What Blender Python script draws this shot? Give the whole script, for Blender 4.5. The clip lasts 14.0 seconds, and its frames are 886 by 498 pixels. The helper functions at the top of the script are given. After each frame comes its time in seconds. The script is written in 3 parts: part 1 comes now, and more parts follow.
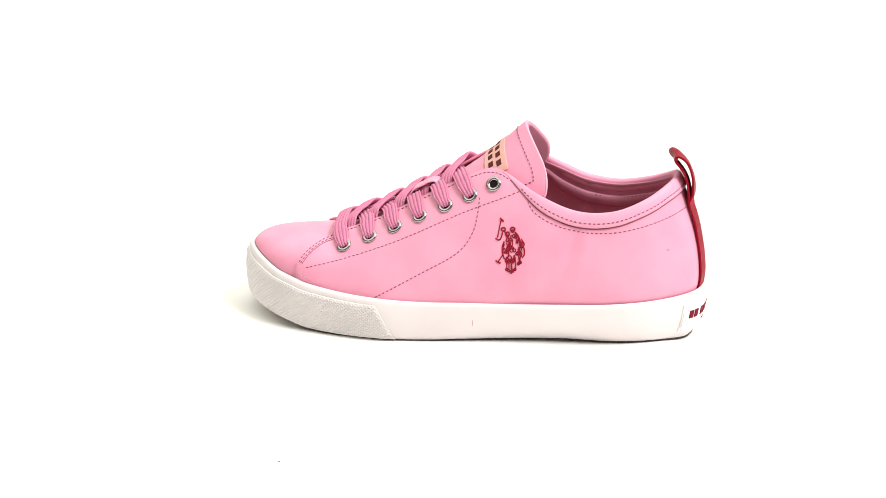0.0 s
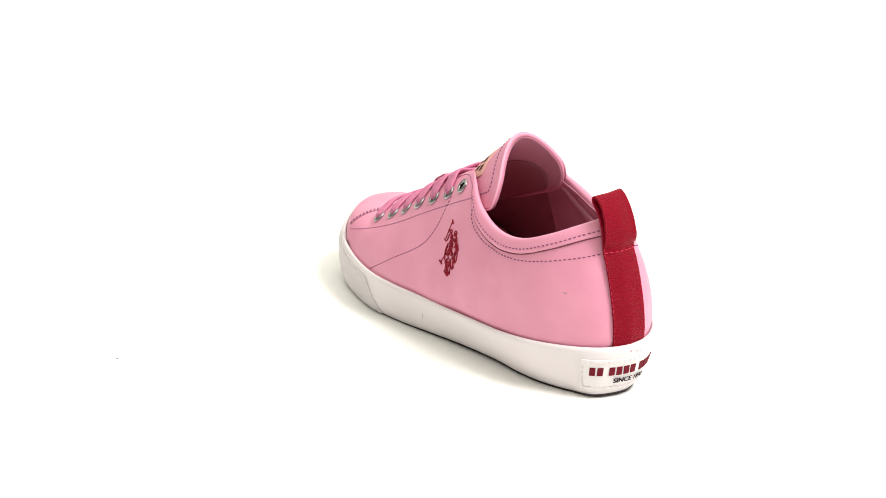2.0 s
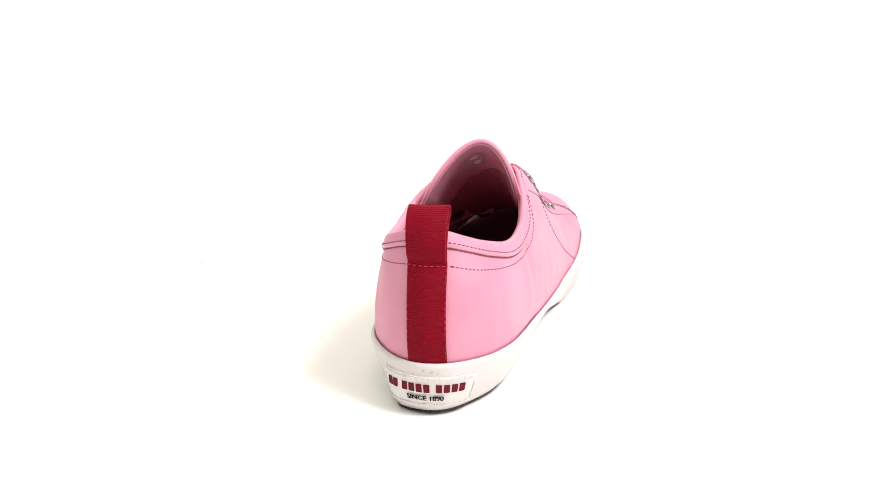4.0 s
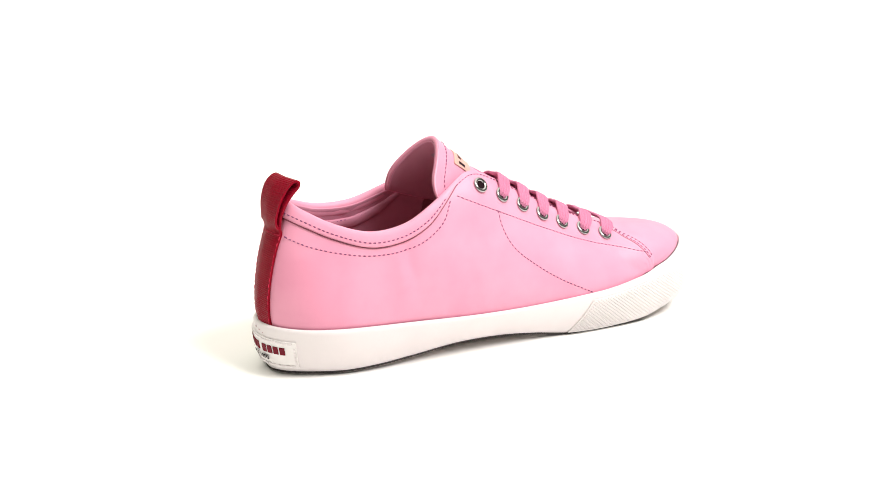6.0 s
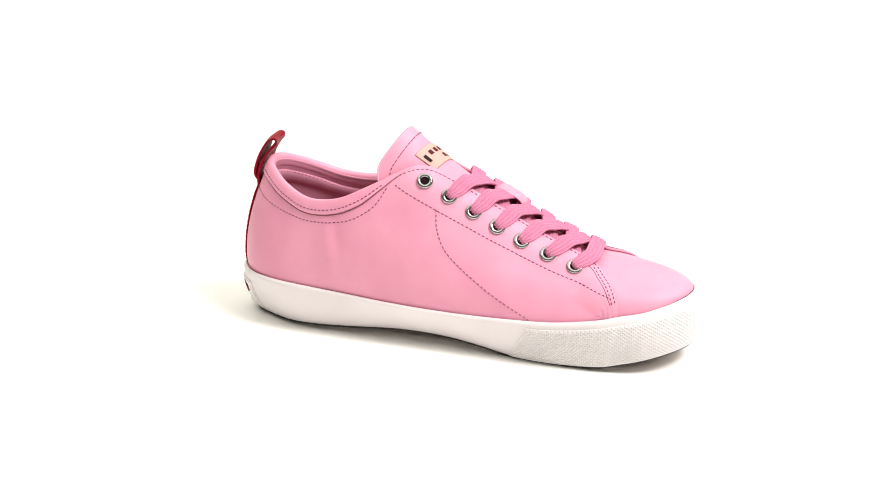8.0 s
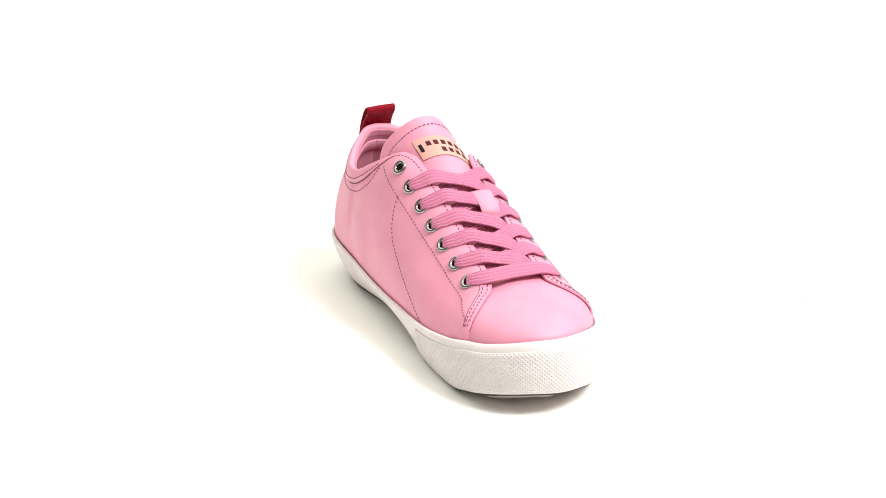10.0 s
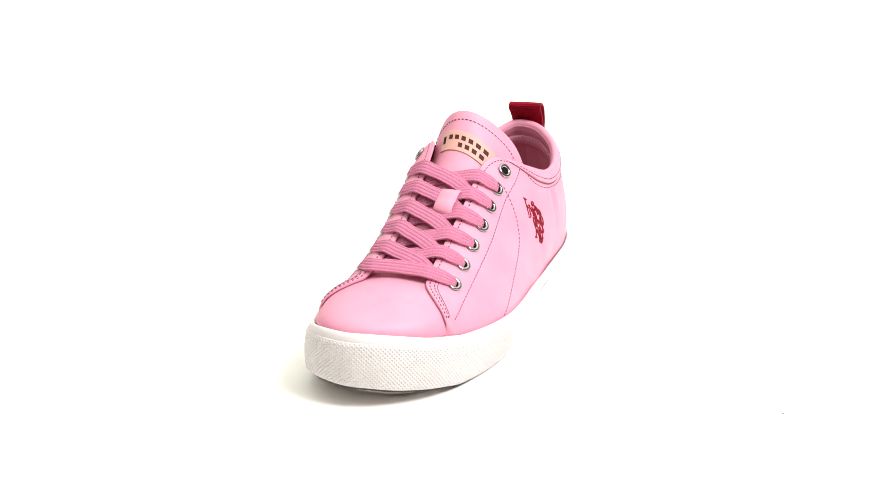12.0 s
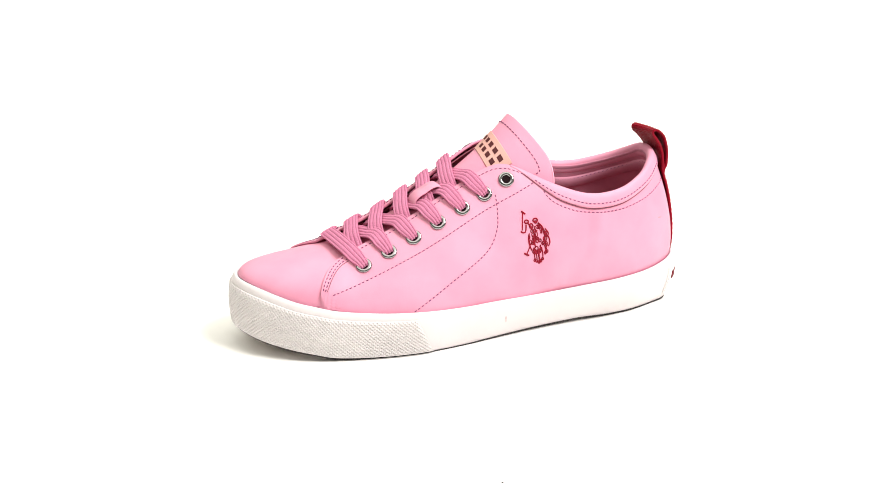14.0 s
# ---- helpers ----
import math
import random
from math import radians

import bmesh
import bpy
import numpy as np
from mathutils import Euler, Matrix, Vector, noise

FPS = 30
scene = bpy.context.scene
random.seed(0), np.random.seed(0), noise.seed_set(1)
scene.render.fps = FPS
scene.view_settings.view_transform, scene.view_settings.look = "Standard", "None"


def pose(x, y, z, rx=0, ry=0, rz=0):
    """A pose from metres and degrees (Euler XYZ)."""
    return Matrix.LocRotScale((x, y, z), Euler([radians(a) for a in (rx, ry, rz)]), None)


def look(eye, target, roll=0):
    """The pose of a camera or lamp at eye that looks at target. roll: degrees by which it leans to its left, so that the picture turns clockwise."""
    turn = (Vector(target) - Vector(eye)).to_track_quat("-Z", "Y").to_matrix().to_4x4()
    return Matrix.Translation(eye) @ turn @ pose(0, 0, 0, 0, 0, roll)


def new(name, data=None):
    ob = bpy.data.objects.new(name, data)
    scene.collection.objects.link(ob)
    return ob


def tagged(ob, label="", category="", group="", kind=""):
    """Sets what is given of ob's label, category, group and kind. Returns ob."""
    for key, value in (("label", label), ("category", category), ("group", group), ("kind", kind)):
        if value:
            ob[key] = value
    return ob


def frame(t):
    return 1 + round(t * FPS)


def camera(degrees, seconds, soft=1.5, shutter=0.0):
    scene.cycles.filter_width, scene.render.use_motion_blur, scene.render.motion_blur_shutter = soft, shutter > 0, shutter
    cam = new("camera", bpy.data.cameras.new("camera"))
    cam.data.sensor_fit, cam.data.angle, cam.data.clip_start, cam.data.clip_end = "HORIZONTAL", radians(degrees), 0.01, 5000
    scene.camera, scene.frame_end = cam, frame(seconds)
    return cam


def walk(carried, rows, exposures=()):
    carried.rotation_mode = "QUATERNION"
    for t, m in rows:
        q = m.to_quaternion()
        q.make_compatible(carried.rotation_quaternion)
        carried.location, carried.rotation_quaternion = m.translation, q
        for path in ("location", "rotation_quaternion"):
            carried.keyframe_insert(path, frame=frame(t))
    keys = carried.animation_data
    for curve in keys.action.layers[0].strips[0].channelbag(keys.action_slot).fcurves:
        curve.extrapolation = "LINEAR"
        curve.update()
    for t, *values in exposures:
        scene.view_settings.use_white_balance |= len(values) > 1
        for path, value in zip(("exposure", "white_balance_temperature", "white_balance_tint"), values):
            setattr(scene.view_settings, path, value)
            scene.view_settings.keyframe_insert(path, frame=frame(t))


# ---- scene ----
# ---- camera: a fixed studio camera in front of a slow turntable ----
cam = camera(33.42, 14.0, soft=0.55)
EYE = Vector((0.0, -0.86305, 0.33899))
YAW, PITCH = 0.018677, 0.325552
AIM = Vector((-math.sin(YAW) * math.cos(PITCH), math.cos(YAW) * math.cos(PITCH), -math.sin(PITCH)))
walk(cam, [(0, look(EYE, EYE + AIM, -0.198)), (14, look(EYE, EYE + AIM, -0.198))], exposures=[(0, -0.02), (1, -0.08), (2, -0.19), (3.4, -0.27), (6, -0.12), (8, -0.10), (10.5, -0.05), (12.5, -0.09), (14, -0.07)])

START, RATE = -9.5416, -23.53163      # turn of the shoe at 0 s, degrees a second

# ---- world and studio light ----
world = bpy.data.worlds.new("studio")
world.use_nodes = True
scene.world = world
wbg = world.node_tree.nodes["Background"]
wbg.inputs[0].default_value = (1.0, 0.98, 0.86, 1)
wbg.inputs[1].default_value = 0.27


def softbox(name, eye, target, sx, sy, watts, colour):
    data = bpy.data.lights.new(name, "AREA")
    data.shape, data.size, data.size_y, data.energy, data.color = "RECTANGLE", sx, sy, watts, colour
    ob = new(name, data)
    ob.matrix_world = look(eye, target)
    return ob


softbox("overhead_softbox", (0.1, 1.2, 2.8), (0.1, 1.2, 0), 6.0, 6.0, 190, (1.0, 0.98, 0.89))
softbox("key_softbox", (1.25, -0.72, 1.92), (0, 0, 0.05), 0.8, 0.8, 63, (1.0, 0.960, 0.962))

# ---- materials ----


def node_mat(name, colour, rough=0.5, metal=0.0, spec=0.5):
    m = bpy.data.materials.new(name)
    m.use_nodes = True
    b = m.node_tree.nodes["Principled BSDF"]
    b.inputs["Base Color"].default_value = (*colour, 1)
    b.inputs["Roughness"].default_value = rough
    b.inputs["Metallic"].default_value = metal
    b.inputs["Specular IOR Level"].default_value = spec
    return m, m.node_tree.nodes, m.node_tree.links, b


def vary(nodes, links, bsdf, a, b, scale, detail=4.0, lo=0.35, hi=0.65):
    """Base colour that drifts between two tones."""
    co = nodes.new("ShaderNodeTexCoord")
    tex = nodes.new("ShaderNodeTexNoise")
    tex.inputs["Scale"].default_value, tex.inputs["Detail"].default_value = scale, detail
    ramp = nodes.new("ShaderNodeValToRGB")
    ramp.color_ramp.elements[0].position, ramp.color_ramp.elements[0].color = lo, (*a, 1)
    ramp.color_ramp.elements[1].position, ramp.color_ramp.elements[1].color = hi, (*b, 1)
    links.new(co.outputs["Object"], tex.inputs["Vector"])
    links.new(tex.outputs["Fac"], ramp.inputs[0])
    links.new(ramp.outputs[0], bsdf.inputs["Base Color"])
    return co


def bump(nodes, links, bsdf, co, layers):
    """layers: (kind, scale, strength, distance)."""
    last = None
    for kind, scale, strength, distance in layers:
        if kind == "voronoi":
            tex = nodes.new("ShaderNodeTexVoronoi")
            tex.inputs["Scale"].default_value = scale
            out = tex.outputs["Distance"]
        else:
            tex = nodes.new("ShaderNodeTexNoise")
            tex.inputs["Scale"].default_value, tex.inputs["Detail"].default_value = scale, 5
            out = tex.outputs["Fac"]
        links.new(co.outputs["Object"], tex.inputs["Vector"])
        bp = nodes.new("ShaderNodeBump")
        bp.inputs["Strength"].default_value, bp.inputs["Distance"].default_value = strength, distance
        links.new(out, bp.inputs["Height"])
        if last:
            links.new(last.outputs[0], bp.inputs["Normal"])
        last = bp
    links.new(last.outputs[0], bsdf.inputs["Normal"])


def leather(name, a, b, rough=0.49):
    m, n, l, s = node_mat(name, a, rough, spec=0.42)
    co = vary(n, l, s, a, b, 38, 5)
    bump(n, l, s, co, [("voronoi", 1500, 0.08, 0.0003), ("noise", 45, 0.28, 0.0012), ("noise", 16, 0.35, 0.0030)])
    tex = n.new("ShaderNodeTexNoise")
    tex.inputs["Scale"].default_value = 90
    rng = n.new("ShaderNodeMapRange")
    rng.inputs["To Min"].default_value, rng.inputs["To Max"].default_value = rough - 0.07, rough + 0.1
    l.new(co.outputs["Object"], tex.inputs["Vector"])
    l.new(tex.outputs["Fac"], rng.inputs["Value"])
    l.new(rng.outputs[0], s.inputs["Roughness"])
    return m


def cloth(name, a, b, grain, rough=0.8, spec=0.2):
    m, n, l, s = node_mat(name, a, rough, spec=spec)
    co = vary(n, l, s, a, b, grain * 1.3, 3)
    bump(n, l, s, co, [("voronoi", grain * 2, 0.5, 0.0003), ("noise", grain, 0.4, 0.0005)])
    return m


PINK = leather("pink_leather", (0.730, 0.283, 0.400), (0.780, 0.321, 0.442))
PINK_EDGE = leather("pale_pink_edge", (0.80, 0.36, 0.48), (0.84, 0.41, 0.53), 0.55)
LINING = leather("mauve_lining", (0.57, 0.225, 0.315), (0.65, 0.275, 0.375), 0.7)
# darker copy of the lining: the shade deep in the shoe as colour
THROAT_SHADE = leather("shaded_throat_lining", (0.32, 0.10, 0.13), (0.39, 0.125, 0.16), 0.65)
INSOLE = cloth("burgundy_insole", (0.30, 0.075, 0.10), (0.37, 0.10, 0.13), 700)
LACE = cloth("rose_lace", (0.53, 0.165, 0.28), (0.64, 0.24, 0.37), 1300)
RIBBON = cloth("crimson_ribbon", (0.19, 0.001, 0.010), (0.29, 0.002, 0.017), 1600, 0.38, 0.09)
THREAD = cloth("plum_thread", (0.15, 0.035, 0.095), (0.31, 0.10, 0.21), 1500, 0.7)
# dark tone of the cords that draw seam shadows
EDGE_SHADE = leather("dark_raw_edge", (0.24, 0.075, 0.11), (0.32, 0.11, 0.15), 0.7)
RED_THREAD = cloth("crimson_thread", (0.19, 0.002, 0.013), (0.33, 0.006, 0.026), 1500, 0.6)
BRIGHT_THREAD = cloth("bright_red_thread", (0.62, 0.03, 0.08), (0.70, 0.05, 0.10), 1500, 0.6)


def rubber(name, a, b, rough=0.5):
    m, n, l, s = node_mat(name, a, rough, spec=0.4)
    co = vary(n, l, s, a, b, 22, 6)
    bump(n, l, s, co, [("noise", 700, 0.12, 0.0003), ("noise", 60, 0.15, 0.0006)])
    return m


RUBBER = rubber("white_rubber", (0.72, 0.665, 0.67), (0.77, 0.72, 0.722))
CAP_RUBBER = rubber("white_cap_rubber", (0.67, 0.63, 0.63), (0.73, 0.69, 0.685), 0.55)
# near black, for the painted contact shadow under the sole wall
CONTACT_SHADE = rubber("dark_contact_shade", (0.035, 0.028, 0.028), (0.060, 0.050, 0.050), 0.75)
OUTSOLE = rubber("pale_outsole_rubber", (0.60, 0.52, 0.50), (0.68, 0.60, 0.58), 0.7)
TAG_WHITE = rubber("white_tag", (0.76, 0.72, 0.71), (0.82, 0.79, 0.78), 0.6)
PEACH = leather("peach_leather", (0.66, 0.355, 0.30), (0.71, 0.395, 0.34), 0.6)
BROWN_INK = node_mat("brown_ink", (0.08, 0.018, 0.020), 0.7, spec=0.2)[0]
RED_INK = node_mat("red_ink", (0.15, 0.003, 0.014), 0.7, spec=0.2)[0]
BLACK_INK = node_mat("black_ink", (0.02, 0.010, 0.014), 0.7, spec=0.2)[0]
DARK = node_mat("dark_hole", (0.016, 0.008, 0.010), 0.9, spec=0.05)[0]
GREY_LABEL = node_mat("grey_size_print", (0.47, 0.26, 0.345), 0.6)[0]
PALE_PRINT = node_mat("pale_print", (0.72, 0.66, 0.70), 0.6)[0]


def chrome():
    m, n, l, s = node_mat("nickel", (0.38, 0.37, 0.375), 0.16, 1.0)
    co = n.new("ShaderNodeTexCoord")
    bump(n, l, s, co, [("noise", 500, 0.1, 0.0003)])
    return m


NICKEL = chrome()
SCUFF = rubber("scuff", (0.42, 0.27, 0.28), (0.62, 0.45, 0.45), 0.8)


def paper():
    m, n, l, s = node_mat("white_studio_floor", (0.93, 0.925, 0.90), 0.6, spec=0.2)
    co = vary(n, l, s, (0.925, 0.92, 0.89), (0.94, 0.935, 0.91), 3, 4)
    bump(n, l, s, co, [("noise", 300, 0.03, 0.0005)])
    return m


FLOOR = paper()

# ---- mesh helpers ----


def mm(points, drop=2.0):
    """Millimetres in the shoe's space to metres."""
    return np.array([(x, y, z - drop) for x, y, z in points], float) / 1000


def spline(c, n, closed=False):
    """Catmull-Rom through c, n samples evenly spaced in parameter."""
    c = np.asarray(c, float)
    k = len(c)
    u = np.linspace(0, k if closed else k - 1, n, endpoint=not closed)
    i = np.minimum(u.astype(int), k - 1 if closed else k - 2)
    f = (u - i)[:, None]
    if closed:
        p0, p1, p2, p3 = c[(i - 1) % k], c[i % k], c[(i + 1) % k], c[(i + 2) % k]
    else:
        e = np.vstack([2 * c[0] - c[1], c, 2 * c[-1] - c[-2]])
        p0, p1, p2, p3 = e[i], e[i + 1], e[i + 2], e[i + 3]
    return .5 * (2 * p1 + (p2 - p0) * f + (2 * p0 - 5 * p1 + 4 * p2 - p3) * f**2 + (3 * p1 - p0 - 3 * p2 + p3) * f**3)


def even(c, n):
    """The polyline c resampled by length."""
    d = np.concatenate([[0], np.cumsum(np.linalg.norm(np.diff(c, axis=0), axis=1))])
    u = np.linspace(0, d[-1], n)
    return np.stack([np.interp(u, d, c[:, k]) for k in range(c.shape[1])], 1)


def unit(v):
    return v / (np.linalg.norm(v, axis=-1, keepdims=True) + 1e-12)


def grid_normals(g, wrap=False):
    if wrap:
        du = np.roll(g, -1, 0) - np.roll(g, 1, 0)
    else:
        du = np.gradient(g, axis=0)
    return unit(np.cross(du, np.gradient(g, axis=1)))


def part(name, verts, faces, material, parent, label="", smooth=True):
    """One mesh object under a thing or a part."""
    me = bpy.data.meshes.new(name)
    me.from_pydata([tuple(v) for v in verts], [], faces)
    bm = bmesh.new()
    bm.from_mesh(me)
    bmesh.ops.recalc_face_normals(bm, faces=bm.faces)
    bm.to_mesh(me)
    bm.free()
    me.materials.append(material)
    if smooth:
        me.polygons.foreach_set("use_smooth", [True] * len(me.polygons))
    ob = new(name, me)
    ob.parent = parent
    if label:
        tagged(ob, label)
    return ob


def quads(n, m, base=0, wrap_u=False, wrap_v=False):
    out = []
    for i in range(n if wrap_u else n - 1):
        for j in range(m if wrap_v else m - 1):
            a, b = (i + 1) % n, (j + 1) % m
            out.append((base + i * m + j, base + a * m + j, base + a * m + b, base + i * m + b))
    return out


def shell(g, nrm, thick, rim=0.0004):
    """A sheet with thickness and a softly rounded edge. g is the outer face, nrm points outwards."""
    n, m = g.shape[:2]
    inner = g - nrm * thick
    verts = np.vstack([g.reshape(-1, 3), inner.reshape(-1, 3)])
    faces = quads(n, m) + [tuple(reversed(f)) for f in quads(n, m, n * m)]
    edge = [(i, 0) for i in range(n)] + [(n - 1, j) for j in range(1, m)] + [(i, m - 1) for i in range(n - 2, -1, -1)] + [(0, j) for j in range(m - 2, 0, -1)]
    rimv = []
    for i, j in edge:
        ci, cj = min(max(i, 1), n - 2), min(max(j, 1), m - 2)
        out = g[i, j] - g[ci, cj]
        out = out / (np.linalg.norm(out) + 1e-9)
        rimv.append((g[i, j] + inner[i, j]) / 2 + out * rim)
    base = len(verts)
    verts = np.vstack([verts, rimv])
    k = len(edge)
    for q in range(k):
        a, b = edge[q], edge[(q + 1) % k]
        ia, ib = a[0] * m + a[1], b[0] * m + b[1]
        o = base + k
        faces.append((o + q, o + (q + 1) % k, base + (q + 1) % k, base + q))
        faces.append((base + q, base + (q + 1) % k, n * m + ib, n * m + ia))
    # the outer edge keeps its crease
    verts = np.vstack([verts, [g[i, j] for i, j in edge]])
    return verts, faces


def sweep(path, ups, profile, closed_profile=True, caps=True):
    """Sweep a profile of (side, up) pairs along a path; ups are the up directions."""
    path, ups = np.asarray(path), np.asarray(ups)
    t = unit(np.gradient(path, axis=0))
    side = unit(np.cross(t, ups))
    up = np.cross(side, t)
    prof = np.asarray(profile)
    if prof.ndim == 2:
        prof = np.broadcast_to(prof, (len(path), *prof.shape))
    g = path[:, None] + side[:, None] * prof[:, :, :1] + up[:, None] * prof[:, :, 1:2]
    n, m = g.shape[:2]
    faces = quads(n, m, wrap_v=closed_profile)
    if caps:
        faces += [tuple(range(m)), tuple(range((n - 1) * m, n * m))]
    return g.reshape(-1, 3), faces


# ---- the setting ----


def build_ground():
    """White floor that sweeps up into a backdrop far behind."""
    prof = [(-9.0, 0.0), (-4, 0), (-2, 0), (0, 0), (2, 0), (4.0, 0.0)]
    prof += [(4.0 + 1.2 * math.sin(a), 1.2 - 1.2 * math.cos(a)) for a in np.linspace(0.15, math.pi / 2, 10)] + [(5.2, 4.5)]
    xs = np.linspace(-9, 9, 13)
    g = np.array([[(x, y, z) for y, z in prof] for x in xs])
    ob = part("ground", g.reshape(-1, 3), quads(*g.shape[:2]), FLOOR, None)
    return tagged(ob, "seamless white studio floor sweeping up into a backdrop", "studio floor", kind="structure")


build_ground()

# ---- the sneaker ----
sneaker = new("sneaker")
tagged(sneaker, "pink leather lace-up sneaker with white rubber sole and crimson heel loop", "shoe")

# pairs of (seam with the sole, upper edge) from the toe seam to the back of the heel
WALL_A = [((-104, -28.2, 34.5), (-103.8, -28.3, 35.3)), ((-92, -33.8, 32.7), (-97.5, -19.3, 46)), ((-80, -37.4, 31.6), (-88, -9.8, 55)),
          ((-68, -39.8, 30.5), (-79, -7.5, 60)), ((-44, -42.8, 29.4), (-52, -6, 71)), ((-20, -41.4, 28.6), (-22, -6.5, 87.5)),
          ((2, -39.2, 28.8), (4, -5.5, 100.5)), ((18, -38.5, 29), (16, -8, 104.5)), ((30, -37, 29), (26, -13, 102.5)),
          ((44, -35.5, 29.3), (45, -22, 93)), ((62, -34.5, 29.8), (68, -25.5, 85)), ((85, -32.5, 30.5), (90, -24.5, 85.5)),
          ((106, -27.5, 31.5), (108, -18, 92)), ((124, -17, 32), (119, -7.5, 98)), ((137, -4, 32.5), (124, 1.5, 101)),
          ((142, 11, 33), (125.5, 11, 102))]
WALL_B = [((-105, 49.2, 35.5), (-104.8, 49.2, 36.3)), ((-92, 54, 33.5), (-101, 42.5, 46)), ((-80, 55.4, 31.4), (-93, 33, 53)),
          ((-68, 56.2, 30.3), (-84, 26, 60.1)), ((-44, 56.4, 29.2), (-53, 23, 73)), ((-20, 55, 28.3), (-18, 25, 92.2)),
          ((2, 54.7, 28.5), (7, 28.4, 106.2)), ((18, 54, 29), (18, 31.4, 109.8)), ((30, 53.7, 29.5), (28, 36, 108)),
          ((44, 53.3, 30.5), (50, 44, 96.5)), ((62, 52, 31.5), (68, 46, 88.5)), ((85, 51.2, 33), (88, 43.5, 86.5)),
          ((107, 48.5, 34), (106, 34.5, 91.5)), ((125.4, 40.4, 34), (117, 25.5, 97)), ((138, 26.4, 33.5), (123.5, 18.5, 101)),
          ((142, 11, 33), (125.5, 11, 102))]
BULGE = [0, 1.6, 3.4, 5, 6.5, 7.4, 7.4, 7.4, 7.0, 5.6, 3.9, 2.8, 2.9, 3.8, 4.6, 5]
BULGE_B = [0, 1.6, 3.6, 5.6, 7.8, 9.4, 9.9, 9.6, 8.2, 6.0, 4.0, 2.9, 3.8, 5.0, 5.0, 4.8]
TOE = [(-116, -22, 37.5), (-129, -10, 41.5), (-138, 3, 44), (-141, 14.5, 44.5), (-138, 28, 44), (-129, 38.4, 41.2), (-117, 45.4, 37.8)]


def vamp_surface():
    """The toe piece: a dome from the sole seam back to the throat."""
    arc = [p[0] for p in WALL_A[5:0:-1]] + [WALL_A[0][0]] + TOE + [p[0] for p in WALL_B[:6]]
    arc = mm(arc)
    ns, nv = 121, 41
    base = even(spline(arc, 400), ns)
    mid = np.linspace(-1, 1, ns)
    top = np.stack([-0.062 - 0.006 * (1 - mid**2), 0.0095 + 0.020 * mid, 0.0548 + 0.0036 * (1 - mid**2)], 1)
    v = np.linspace(0, 1, nv)[None, :, None]
    reach = top - base
    front = np.clip((-base[:, 0] - 0.06) / 0.08, 0, 1)[:, None]
    ctrl1 = base + np.concatenate([reach[:, :2] * (0.02 + 0.02 * front), 0.0095 + reach[:, 2:] * (0.45 - 0.45 * front)], 1)
    ctrl2 = base + np.concatenate([reach[:, :2] * (0.30 + 0.12 * front), reach[:, 2:] * (0.95 - 0.40 * front)], 1)
    g = (1 - v)**3 * base[:, None] + 3 * (1 - v)**2 * v * ctrl1[:, None] + 3 * (1 - v) * v**2 * ctrl2[:, None] + v**3 * top[:, None]
    nrm = grid_normals(g)
    if nrm[60, 20, 2] < 0:
        nrm = -nrm
    # the flanks run on beneath the side panels
    hide = np.clip((base[:, 0] + 0.104) / 0.022, 0, 1)
    hide = hide**2 * (3 - 2 * hide)
    g = g - nrm * (0.0045 * hide)[:, None, None]
    return g, nrm


VAMP, VAMP_N = vamp_surface()


